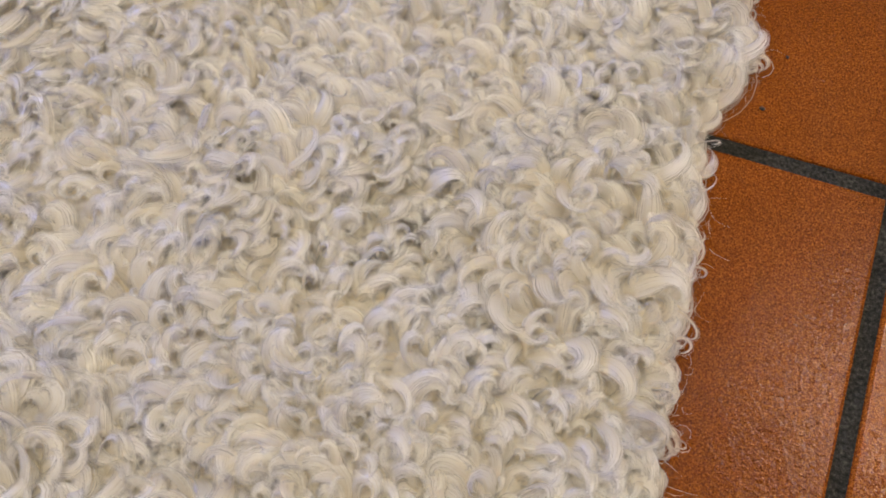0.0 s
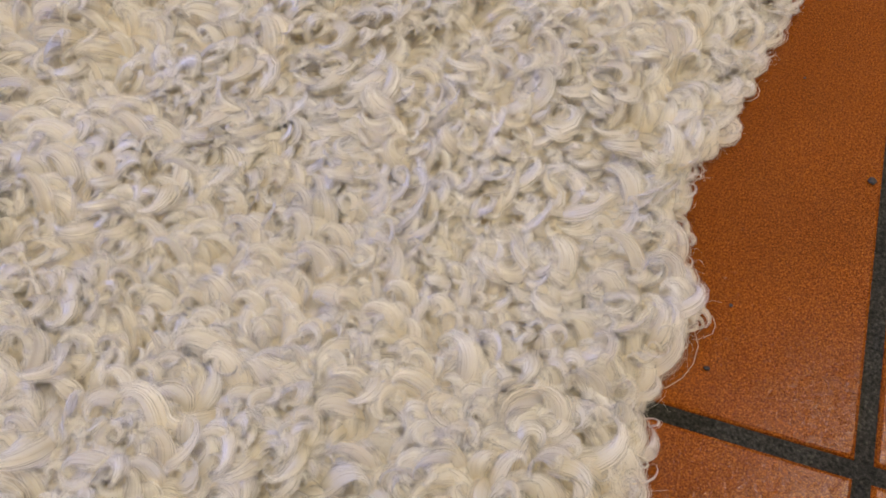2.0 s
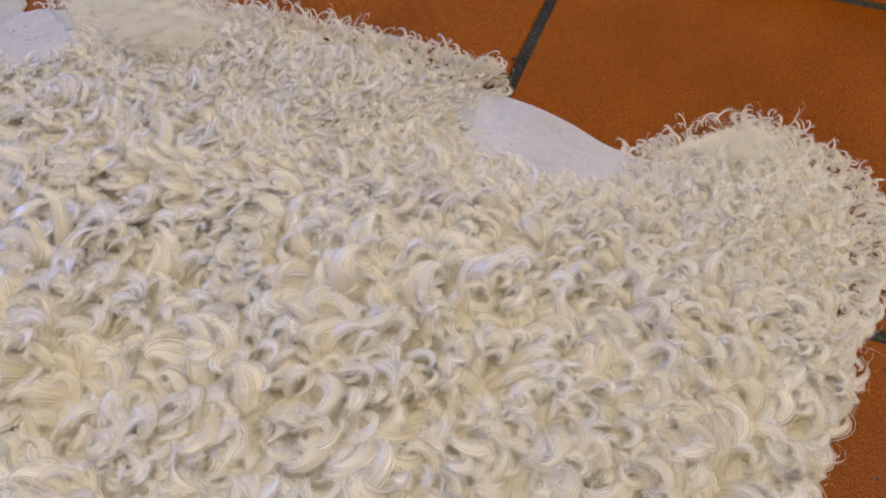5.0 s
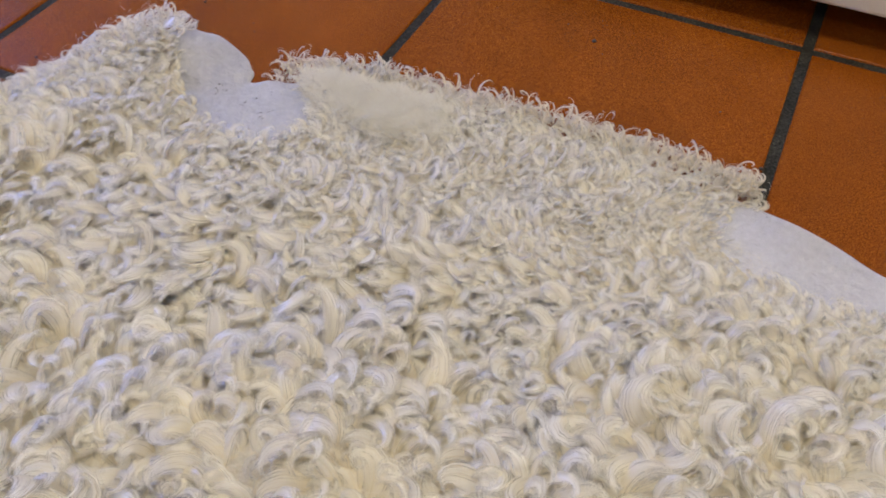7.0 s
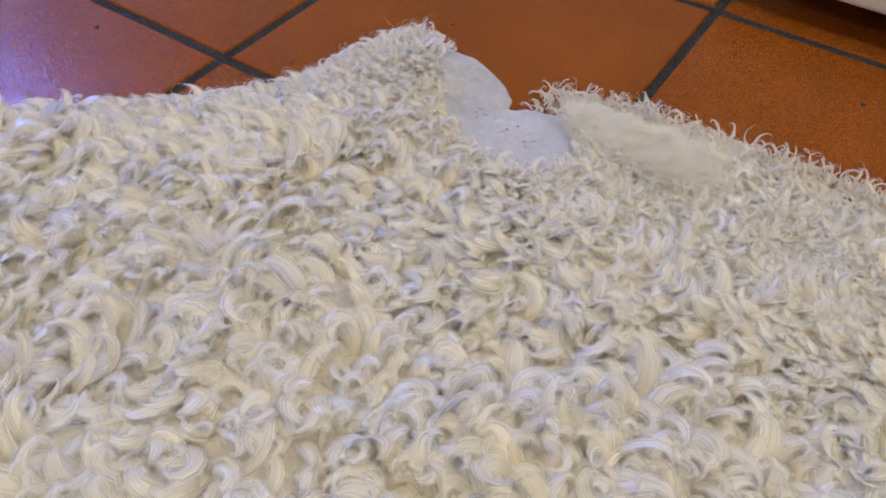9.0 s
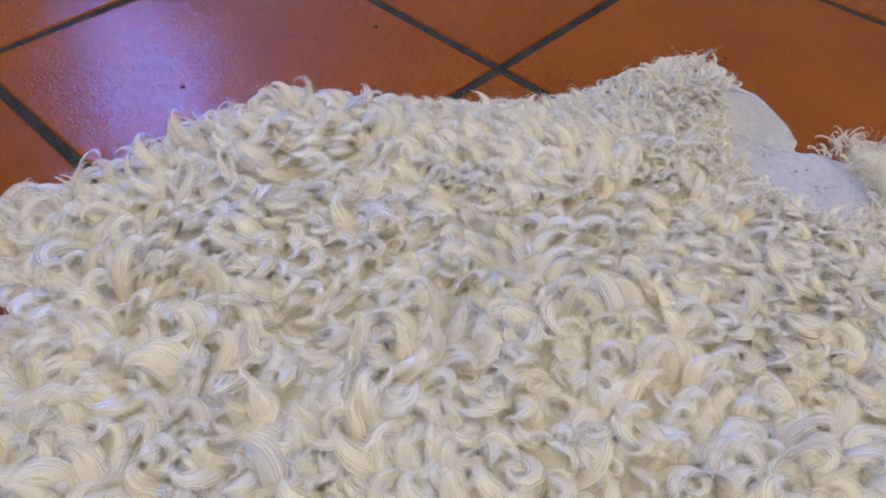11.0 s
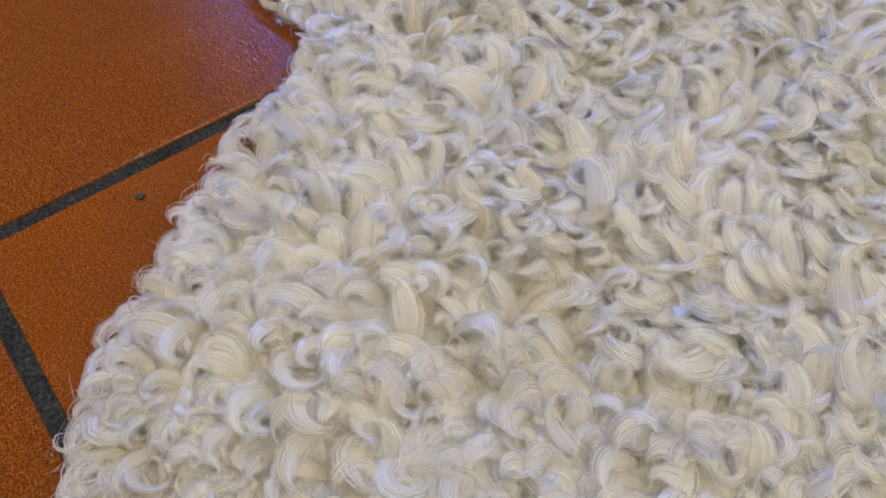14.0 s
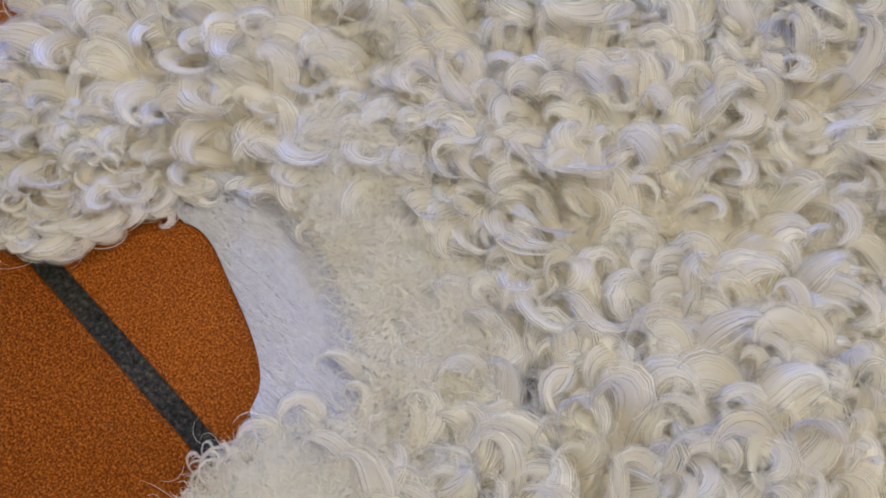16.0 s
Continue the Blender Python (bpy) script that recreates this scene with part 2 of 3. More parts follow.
# square housings and glowing diffusers made up for the unseen overhead lights
for lx, ly in LAMPS:
    lamp = tagged(new("added_ceiling_light"), "added square white ceiling light, out of view, giving off warm light", "lamp", group="ceiling lights")
    part("frame", boxes(((lx - 0.24, ly - 0.24, 2.41), (lx + 0.24, ly - 0.215, HIGH)), ((lx - 0.24, ly + 0.215, 2.41), (lx + 0.24, ly + 0.24, HIGH)),
                        ((lx - 0.24, ly - 0.215, 2.41), (lx - 0.215, ly + 0.215, HIGH)), ((lx + 0.215, ly - 0.215, 2.41), (lx + 0.24, ly + 0.215, HIGH))), ENAMEL, lamp)
    part("diffuser", boxes(((lx - 0.214, ly - 0.214, 2.418), (lx + 0.214, ly + 0.214, 2.44))), GLOW, lamp, "glowing milky diffuser of an added ceiling light")

# ---- white appliance ----
cabinet = tagged(new("appliance"), "white enamelled kitchen appliance standing on short feet", "appliance")
part("body", boxes(((0.30, 0.352, 0.034), (0.90, 0.925, 0.85)), bevel=0.004), ENAMEL, cabinet)
part("door", boxes(((0.303, 0.333, 0.031), (0.897, 0.350, 0.74)), bevel=0.004), ENAMEL, cabinet)
part("control_panel", boxes(((0.303, 0.333, 0.744), (0.897, 0.350, 0.848)), bevel=0.004), ENAMEL, cabinet)
for fx in (0.35, 0.85):
    for fy in (0.42, 0.87):
        part("foot", rod((fx, fy, 0.0), (fx, fy, 0.0345), 0.02), DARK, cabinet)

# ---- crumbs on the tiles ----
rng = random.Random(7)
CRUMBS = [(0.861, -0.245, 1.0), (0.855, -0.282, 1.3), (0.88, -0.022, 1.1), (0.922, -0.149, 2.2), (0.457, 0.248, 2.0), (-0.118, -0.031, 1.7), (-0.159, -0.205, 1.7),
          (-0.139, -0.082, 1.1), (0.022, -0.537, 2.2), (-0.062, -0.542, 1.1),
          (0.178, -0.641, 1.8), (0.347, 0.150, 1.3), (0.765, 0.174, 1.0), (0.573, 0.204, 0.8), (0.752, 0.156, 0.9), (0.682, 0.276, 0.6), (0.128, 0.153, 1.4), (0.052, 0.027, 1.2),
          (0.879, -0.087, 0.7), (0.015, -0.548, 0.8), (0.185, 0.145, 0.8), (0.193, 0.135, 0.9), (0.429, 0.262, 0.7), (0.454, 0.279, 0.6), (0.624, 0.369, 0.7),
          (0.469, 0.234, 0.5), (0.614, 0.155, 1.6), (0.347, 0.146, 1.2)]


def crumb(x, y, r):
    bm = bmesh.new()
    bmesh.ops.create_icosphere(bm, subdivisions=2, radius=r * 0.001)
    off = Vector((x * 71, y * 53, r))
    for v in bm.verts:
        v.co *= 1 + 0.5 * noise.noise(v.co * 900 + off)
        v.co.z = max(v.co.z * 0.45, -0.0003 * r)
    low = min(v.co.z for v in bm.verts)
    for v in bm.verts:
        v.co += Vector((x, y, 0.0002 - low))
    for f in bm.faces:
        f.smooth = True
    tagged(part("crumb", bm, CRUMB), "tiny dark crumb lying on the tiles", "crumb", group="crumbs on the floor")


for x, y, r in CRUMBS:
    crumb(x, y, r)


# ---- sheepskin rug: its plan ----
EAST = [(0.845, -0.650), (0.866, -0.560), (0.860, -0.490), (0.854, -0.430), (0.849, -0.370), (0.838, -0.312), (0.852, -0.262), (0.834, -0.208),
        (0.842, -0.145), (0.866, -0.060), (0.873, 0.020), (0.876, 0.075), (0.858, 0.114), (0.818, 0.137)]
NORTH = [(0.780, 0.143), (0.745, 0.116), (0.713, 0.088), (0.672, 0.099), (0.622, 0.109), (0.606, 0.132), (0.540, 0.136), (0.458, 0.136), (0.380, 0.131), (0.315, 0.127),
         (0.275, 0.119), (0.252, 0.107), (0.243, 0.084), (0.232, 0.075), (0.226, 0.090), (0.206, 0.101), (0.182, 0.106), (0.165, 0.102), (0.125, 0.115)]
WEST = [(0.104, 0.092), (0.079, 0.030), (0.040, -0.036), (-0.033, -0.110), (-0.090, -0.155), (-0.108, -0.215), (-0.106, -0.300), (-0.121, -0.352), (-0.097, -0.408),
        (-0.011, -0.426), (0.022, -0.498), (0.060, -0.543), (0.088, -0.580), (0.120, -0.617)]
SOUTH = [(0.160, -0.637), (0.195, -0.611), (0.208, -0.570), (0.242, -0.574), (0.281, -0.593), (0.280, -0.630), (0.310, -0.668), (0.400, -0.705), (0.540, -0.715),
         (0.680, -0.708), (0.790, -0.690)]
# bare suede patches: centre, half axes, turn
BARE = [((0.656, 0.078), (0.058, 0.030), -0.18), ((0.207, 0.066), (0.058, 0.026), -0.75), ((0.255, 0.046), (0.040, 0.034), 0.1),
        ((0.257, -0.566), (0.054, 0.025), -0.31)]
# matted, uncurled fluff
FLUFF = [((0.335, 0.088), (0.058, 0.026), -0.1), ((0.285, -0.527), (0.060, 0.026), -0.35), ((0.322, -0.630), (0.060, 0.045), 0.5),
         ((0.765, 0.115), (0.040, 0.022), 0.2)]


def spline(points, steps):
    p = np.array(points)
    a, b, c, d = np.roll(p, 1, 0), p, np.roll(p, -1, 0), np.roll(p, -2, 0)
    t = (np.arange(steps) / steps)[None, :, None]
    a, b, c, d = (q[:, None] for q in (a, b, c, d))
    return (0.5 * (2 * b + (c - a) * t + (2 * a - 5 * b + 4 * c - d) * t * t + (3 * b - a - 3 * c + d) * t ** 3)).reshape(-1, 2)


RIM = spline(EAST + NORTH + WEST + SOUTH, 10)
_ahead = np.roll(RIM, -1, 0) - np.roll(RIM, 1, 0)
OUT = np.stack([_ahead[:, 1], -_ahead[:, 0]], 1)
OUT /= np.linalg.norm(OUT, axis=1)[:, None]


def blob(spots, xy):
    """How deep xy lies in the nearest of some ellipses: 1 at a centre, 0 on the rim, below 0 outside."""
    best = np.full(len(xy), -9.0)
    for (cx, cy), (a, b), turn in spots:
        d = xy - (cx, cy)
        u, v = d[:, 0] * math.cos(turn) + d[:, 1] * math.sin(turn), d[:, 1] * math.cos(turn) - d[:, 0] * math.sin(turn)
        best = np.maximum(best, 1 - np.hypot(u / a, v / b))
    return best


def rim_of(xy):
    """The distance to the rim, below 0 outside, and the way out."""
    far, way = np.empty(len(xy)), np.empty((len(xy), 2))
    for k in range(0, len(xy), 2000):
        d = xy[k:k + 2000, None] - RIM[None]
        sq = (d ** 2).sum(2)
        i = sq.argmin(1)
        near = d[np.arange(len(i)), i]
        side = -(near * OUT[i]).sum(1)
        far[k:k + 2000], way[k:k + 2000] = np.sign(side) * np.sqrt(sq.min(1)), OUT[i]
    return far, way


def waves(xy, seed, size):
    """Smooth noise from -1 to 1."""
    r = np.random.RandomState(seed)
    out = np.zeros(len(xy))
    for _ in range(9):
        k = r.normal(size=2) / size
        out += np.sin(xy @ k * 2 * math.pi * 0.5 + r.uniform(0, 6.28))
    return out / 3.2


def smooth(x, a, b):
    t = np.clip((x - a) / (b - a), 0, 1)
    return t * t * (3 - 2 * t)


def skin_height(xy, far):
    """The top of the hide over the floor."""
    lift = 0.013 * smooth(far, 0.02, 0.10) * np.clip(0.5 + 0.5 * waves(xy, 5, 0.12), 0, 1.4)
    tip = 0.012 * np.exp(-((xy - (0.168, 0.092)) ** 2).sum(1) / 0.030 ** 2) + 0.006 * np.exp(-((xy - (0.640, 0.092)) ** 2).sum(1) / 0.03 ** 2)
    lobe = 0.012 * np.exp(-((xy - (0.125, 0.070)) ** 2).sum(1) / 0.05 ** 2)
    return 0.0030 + lift + tip + lobe * smooth(far, -0.002, 0.02)


# ---- sheepskin rug: the hide ----
rug = tagged(new("sheepskin_rug"), "creamy white curly long-haired sheepskin rug lying on the tiles", "rug")


def hide():
    bare = smooth(blob(BARE, RIM), -0.45, -0.1)
    edge = RIM - OUT * (0.019 * (1 - bare) + 0.0005)[:, None]
    grid = np.stack(np.meshgrid(np.arange(-0.12, 0.88, 0.006), np.arange(-0.73, 0.15, 0.006)), -1).reshape(-1, 2)
    far, _ = rim_of(grid)
    grid = grid[far > 0.023]
    points = [Vector(p) for p in np.concatenate([edge, grid])]
    n = len(edge)
    flat, _, tris, *_ = delaunay_2d_cdt(points, [(k, (k + 1) % n) for k in range(n)], [], 1, 1e-6)
    xy = np.array([tuple(p) for p in flat])
    far, _ = rim_of(xy)
    z = skin_height(xy, np.maximum(far - 0.01, 0))
    bm = bmesh.new()
    verts = [bm.verts.new((x, y, h)) for (x, y), h in zip(xy, z)]
    for t in tris:
        bm.faces.new([verts[k] for k in t]).smooth = True
    rim = [e for e in bm.edges if len(e.link_faces) == 1]
    made = bmesh.ops.extrude_edge_only(bm, edges=rim)["geom"]
    for v in made:
        if isinstance(v, bmesh.types.BMVert):
            v.co.z = max(v.co.z - 0.0024, 0.0003)
    bmesh.ops.recalc_face_normals(bm, faces=bm.faces)
    part("hide", bm, SUEDE, rug, "white suede hide with a short nap")


hide()


# ---- sheepskin rug: the fleece ----
def centre_lines(root, heading, tilt, radius, turn, start, lift, points):
    """The middle of each lock: a spiral in a tilted plane. Returns the points, the spiral's axis and the outward normals."""
    n = len(root)
    s = np.linspace(0, 1, points)[None, :]
    wave = 0.5 * np.sin(s * 5.0 + 40 * heading[:, None])
    theta = start[:, None] + turn[:, None] * (0.35 * s + 0.65 * s * s) + wave
    step = (radius * np.abs(turn))[:, None] * (1.35 - 0.7 * s) / (points - 1)
    u, v = np.cumsum(np.cos(theta) * step, 1), np.cumsum(np.sin(theta) * step, 1)
    u, v = u - u[:, :1], v - v[:, :1]
    e1 = np.column_stack([np.cos(heading), np.sin(heading), np.zeros(n)])
    side = np.column_stack([-np.sin(heading), np.cos(heading), np.zeros(n)])
    e2 = side * np.cos(tilt)[:, None] + np.array((0, 0, 1.0)) * np.sin(tilt)[:, None]
    axis = np.cross(e1, e2)
    centre = root[:, None] + u[..., None] * e1[:, None] + v[..., None] * e2[:, None]
    centre[..., 2] += lift[:, None] * np.sin(np.minimum(s * 1.6, 1) * math.pi / 2)
    tangent = np.gradient(centre, axis=1)
    tangent /= np.linalg.norm(tangent, axis=2)[..., None] + 1e-9
    radial = np.cross(tangent, axis[:, None])
    radial /= np.linalg.norm(radial, axis=2)[..., None] + 1e-9
    return centre, axis, radial


def along(rows, at):
    """Rows of points read at fractional places."""
    lo = np.clip(at.astype(int), 0, rows.shape[1] - 2)
    f = (at - lo)[..., None]
    row = np.arange(len(rows))[:, None]
    return rows[row, lo] * (1 - f) + rows[row, lo + 1] * f


def locks(root, heading, tilt, radius, turn, start, lift, width, points, rs, columns=6, hairs=1):
    """Curled locks, each a domed band of parallel strands with a ragged end, and a few single hairs that follow it.
    Returns verts, faces, uvs and the corners by which the uvs go."""
    n, m = len(root), columns + 2 * hairs
    s = np.linspace(0, 1, points)[None, :]
    shape = 0.40 + 0.60 * np.sin(np.clip(s * 2.2, 0, 1) * math.pi / 2)
    profile = shape * (1 - 0.90 * np.clip((s - 0.28) / 0.72, 0, 1) ** 1.2)
    turned = np.where(tilt > math.pi / 2, math.pi - tilt, tilt)
    beta = math.pi / 2 - turned
    sb, cb = np.sin(beta)[:, None, None], np.cos(beta)[:, None, None]
    centre, axis, radial = centre_lines(root, heading, tilt, radius, turn, start, lift, points)
    lateral = cb * axis[:, None] + sb * radial
    normal = cb * radial - sb * axis[:, None]
    normal *= np.where(normal[:, points // 2, 2] < 0, -1.0, 1.0)[:, None, None]
    lean, phase, groove = rs.normal(0, 0.05, (n, 1)), rs.uniform(0, 6.28, (n, 1)), rs.uniform(4.0, 8.0, (n, 1))
    verts = np.empty((n, points, m, 3), np.float32)

    def strand(u, reach, rise, sway):
        at = s * reach * (points - 1)
        lat, nor, mid = along(lateral, at), along(normal, at), along(centre, at)
        dome = width[:, None] * ((0.21 * (1 - u * u) - 0.04) * profile + 0.045 * np.sin(u * groove + phase + 1.5 * s) * shape) + rise * s
        aside = width[:, None] * (0.5 * u * profile + 0.06 * np.sin(3 * s + phase) * s) + sway * s * s
        return mid + lat * aside[..., None] + nor * dome[..., None], lat

    for j in range(columns):
        u = np.full((n, 1), 2 * j / (columns - 1) - 1.0)
        reach = np.clip(0.92 + lean * u + 0.05 * np.sin(2.6 * u + phase) + rs.normal(0, 0.02, (n, 1)), 0.7, 1.0)
        verts[:, :, j], _ = strand(u, reach, rs.normal(0, 0.0005, (n, 1)), rs.normal(0, 0.0007, (n, 1)))
    for j in range(hairs):
        u = rs.uniform(-1.1, 1.1, (n, 1))
        mid, lat = strand(u, rs.uniform(0.85, 1.0, (n, 1)), 0.0006 + np.abs(rs.normal(0, 0.0014, (n, 1))), rs.normal(0, 0.0030, (n, 1)))
        half = (rs.uniform(0.00006, 0.00026, (n, 1)) * (1 - 0.6 * s))[..., None]
        verts[:, :, columns + 2 * j], verts[:, :, columns + 2 * j + 1] = mid - lat * half, mid + lat * half
    flatv = verts.reshape(-1, 3)
    np.maximum(flatv[:, 2], 0.0014, out=flatv[:, 2])
    left = np.concatenate([np.arange(columns - 1), columns + 2 * np.arange(hairs)]).astype(int)
    base = (np.arange(n) * points * m)[:, None, None] + (np.arange(points - 1) * m)[None, :, None] + left[None, None]
    corners = np.stack([base, base + 1, base + m + 1, base + m], -1).reshape(-1, 4)
    # the single hairs grow from the root of their band
    row, place = corners // m, corners % m
    faces = np.where((row % points == 0) & (place >= columns), row * m + columns // 2 + (place - columns) % 2, corners)
    uv = np.empty((n, points, m, 2), np.float32)
    uv[:, :, :columns, 0] = np.linspace(0.0, 0.9999, columns)
    uv[:, :, columns:, 0] = np.tile((0.48, 0.52), hairs)
    uv[..., 1] = s[:, :, None]
    uv[:, :, columns:, 1] *= 0.55
    return flatv, faces, uv.reshape(-1, 2), corners


def curl_size(xy):
    """How large the curls grow: small and tight to the north, long to the west and south-west."""
    curly = 0.50 * np.exp(-((xy - (0.165, -0.595)) ** 2).sum(1) / 0.055 ** 2)
    return np.clip(0.84 - curly + 0.40 * smooth(-xy[:, 0], -0.42, 0.0) * smooth(-xy[:, 1], -0.02, 0.25) - 0.42 * smooth(xy[:, 1], -0.10, 0.06) + 0.12 * waves(xy, 11, 0.2), 0.45, 1.15)


def scatter(count, gap, rs):
    """Root places all over the hide, closer together where the curls are small."""
    cells, kept = {}, []
    xy = rs.uniform((-0.12, -0.72), (0.88, 0.15), (count, 2))
    far, way = rim_of(xy)
    size = curl_size(xy)
    keep = (far > 0.007) & (blob(BARE, xy) < -0.04) & (blob(FLUFF, xy) < 0.30)
    for k in np.nonzero(keep)[0]:
        g = gap * size[k]
        i, j = int(xy[k, 0] / 0.012), int(xy[k, 1] / 0.012)
        if all((xy[k, 0] - x) ** 2 + (xy[k, 1] - y) ** 2 > g * g for a in (-1, 0, 1) for b in (-1, 0, 1) for x, y in cells.get((i + a, j + b), ())):
            cells.setdefault((i, j), []).append(xy[k])
            kept.append(k)
    kept = np.array(kept)
    return xy[kept], far[kept], way[kept], size[kept]


rs = np.random.RandomState(3)
xy, far, way, size = scatter(160000, 0.0061, rs)
n = len(xy)
matted = 0.8 * smooth(blob(FLUFF, xy), 0.0, 0.5)
near_bare = smooth(blob(BARE, xy), -0.6, -0.05)
flow = 2.4 + 2.2 * waves(xy, 21, 0.22) + rs.normal(0, 0.75, n)
rimward = 1 - smooth(far, 0.008, 0.034)
out_angle = np.arctan2(way[:, 1], way[:, 0])
heading = np.arctan2(np.sin(flow) * (1 - rimward) + np.sin(out_angle + rs.normal(0, 0.6, n)) * rimward, np.cos(flow) * (1 - rimward) + np.cos(out_angle + rs.normal(0, 0.6, n)) * rimward)
hand = np.where(waves(xy, 17, 0.06) + rs.normal(0, 0.5, n) > 0, 1.0, -1.0)
tilt = np.where(rs.uniform(size=n) < 0.72, rs.uniform(0.06, 0.32, n), rs.uniform(0.32, 0.80, n))
tilt = (tilt * (1 - 0.85 * rimward)) * (1 - 0.6 * matted)
tilt = np.where(hand < 0, math.pi - tilt, tilt)
grow = np.minimum(size * (1 - 0.35 * near_bare) * rs.uniform(0.75, 1.25, n), 1.12)
radius = 0.0094 * grow
turn = (rs.uniform(2.9, 5.9, n) + 1.0 * rimward) * (1 - 0.45 * matted)
start = rs.uniform(-0.1, 0.5, n) - 0.22 * turn * rimward
width = 0.0185 * grow * rs.uniform(0.6, 1.3, n) * (1 - 0.25 * rimward)
lift = (0.006 + 0.006 * rs.uniform(size=n) ** 1.3 + 0.0022 * waves(xy, 61, 0.035)) * np.minimum(size, 1.15) * (1 - 0.45 * matted) * (1 - 0.45 * near_bare) * (1 - 0.35 * rimward)
root = np.column_stack([xy, skin_height(xy, far)])
POINTS = 12
# draw the outer locks in, or push them out, until they end about at the rim
line, _, _ = centre_lines(root, heading, tilt, radius, turn, start, lift, POINTS)
reach = ((line[..., :2] - xy[:, None]) * way[:, None]).sum(2).max(1) + 0.30 * width - far
slack = rs.normal(-0.0056, 0.0030, n) + 0.003 * waves(xy, 51, 0.03) + 0.012 * smooth(xy[:, 1], -0.02, 0.06) + 0.002 * smooth(-xy[:, 0], -0.32, -0.10) * smooth(-xy[:, 1], 0.30, 0.42)
shift = np.where(far < 0.016, np.clip(reach - slack, -0.006, 0.05), np.maximum(reach - slack, 0))
root[:, :2] -= way * shift[:, None]
LOCK = dict(root=root, heading=heading, tilt=tilt, radius=radius, turn=turn, start=start, width=width, lift=lift)


def grown(pick, name):
    verts, faces, uvs, corners = locks(**{k: v[pick] for k, v in LOCK.items()}, points=POINTS, rs=rs)
    used, packed = np.unique(faces, return_inverse=True)
    return mesh_of(name, verts[used], packed.reshape(-1, 4), WOOL, rug, uvs, corners=corners)


def undercoat():
    """The dense wool between the roots."""
    step = 0.0032
    gx, gy = np.meshgrid(np.arange(-0.125, 0.89, step), np.arange(-0.73, 0.155, step), indexing="ij")
    xy = np.column_stack([gx.ravel(), gy.ravel()])
    far, _ = rim_of(xy)
    soft = smooth(blob(FLUFF, xy), -0.25, 0.35)
    h = 0.0050 * np.minimum(curl_size(xy), 1.1) * (1 - soft) + (0.0062 + 0.0022 * waves(xy, 31, 0.016)) * soft
    h *= 1 + (0.30 * waves(xy, 32, 0.012) + 0.25 * waves(xy, 33, 0.006)) * (1 - 0.75 * soft)
    h *= smooth(far, 0.017, 0.036) * smooth(-blob(BARE, xy), -0.10, 0.35)
    z = skin_height(xy, np.maximum(far - 0.01, 0)) - 0.0012 + h
    inside = (far > 0.019).reshape(gx.shape) & (blob(BARE, xy) < 0.05).reshape(gx.shape)
    index = np.arange(len(xy)).reshape(gx.shape)
    ok = inside[:-1, :-1] & inside[1:, :-1] & inside[1:, 1:] & inside[:-1, 1:]
    faces = np.stack([index[:-1, :-1], index[1:, :-1], index[1:, 1:], index[:-1, 1:]], -1)[ok]
    used, packed = np.unique(faces, return_inverse=True)
    uv = xy[used] * (18.0, 30.0)
    tagged(mesh_of("undercoat", np.column_stack([xy, z])[used], packed.reshape(-1, 4), UNDERWOOL, rug, uv), "dense cream underwool", kind="stuff")


undercoat()

# the long locks of the western flank singly, all the rest as one fleece
single = np.nonzero((xy[:, 0] < 0.30) & (xy[:, 1] < -0.18) & (grow > 0.95))[0]
single = single[np.argsort(-grow[single])][:280]
rest = np.setdiff1d(np.arange(n), single)
tagged(grown(rest, "fleece"), "dense creamy wool of small shiny curls", kind="stuff")
for k in single:
    grown(np.array([k]), "wool_lock")


def ringlets(count):
    """Thin single curls that stand out of the fleece, most of them along the rim."""
    at = rs.randint(0, len(RIM), count)
    north = np.nonzero((RIM[:, 1] > 0.09) & (RIM[:, 0] > 0.30) & (RIM[:, 0] < 0.62))[0]
    at[:count // 4] = rs.choice(north, count // 4)
    inward = np.abs(rs.normal(0.006, 0.006, count))
    xy = RIM[at] - OUT[at] * inward[:, None] + rs.normal(0, 0.002, (count, 2))
    keep = blob(BARE, xy) < -0.30
    xy, way = xy[keep], OUT[at][keep]
    n = len(xy)
    far, _ = rim_of(xy)
    grow = curl_size(xy) * rs.uniform(0.6, 1.2, n)
    tilt = rs.uniform(0.1, 1.0, n)
    tilt = np.where(rs.uniform(size=n) < 0.5, tilt, math.pi - tilt)
    root = np.column_stack([xy - way * (0.013 - 0.009 * smooth(xy[:, 1], -0.02, 0.06) + 0.006 * smooth(-xy[:, 0], -0.32, -0.10))[:, None], skin_height(xy, far) + rs.uniform(0.002, 0.012, n)])
    verts, faces, uvs, corners = locks(root=root, heading=np.arctan2(way[:, 1], way[:, 0]) + rs.normal(0, 0.6, n), tilt=tilt, radius=(0.0046 + 0.0022 * smooth(xy[:, 1], 0.05, 0.10)) * grow, turn=rs.uniform(4.0, 7.5, n),
                                       start=rs.uniform(-0.6, 0.4, n), lift=rs.uniform(0.0, 0.006, n), width=rs.uniform(0.0014, 0.0036, n), points=14, rs=rs, columns=3, hairs=1)
    used, packed = np.unique(faces, return_inverse=True)
    tagged(mesh_of("ringlet_fringe", verts[used], packed.reshape(-1, 4), WOOL, rug, uvs, corners=corners), "fine open ringlets along the rim", kind="stuff")


ringlets(1500)


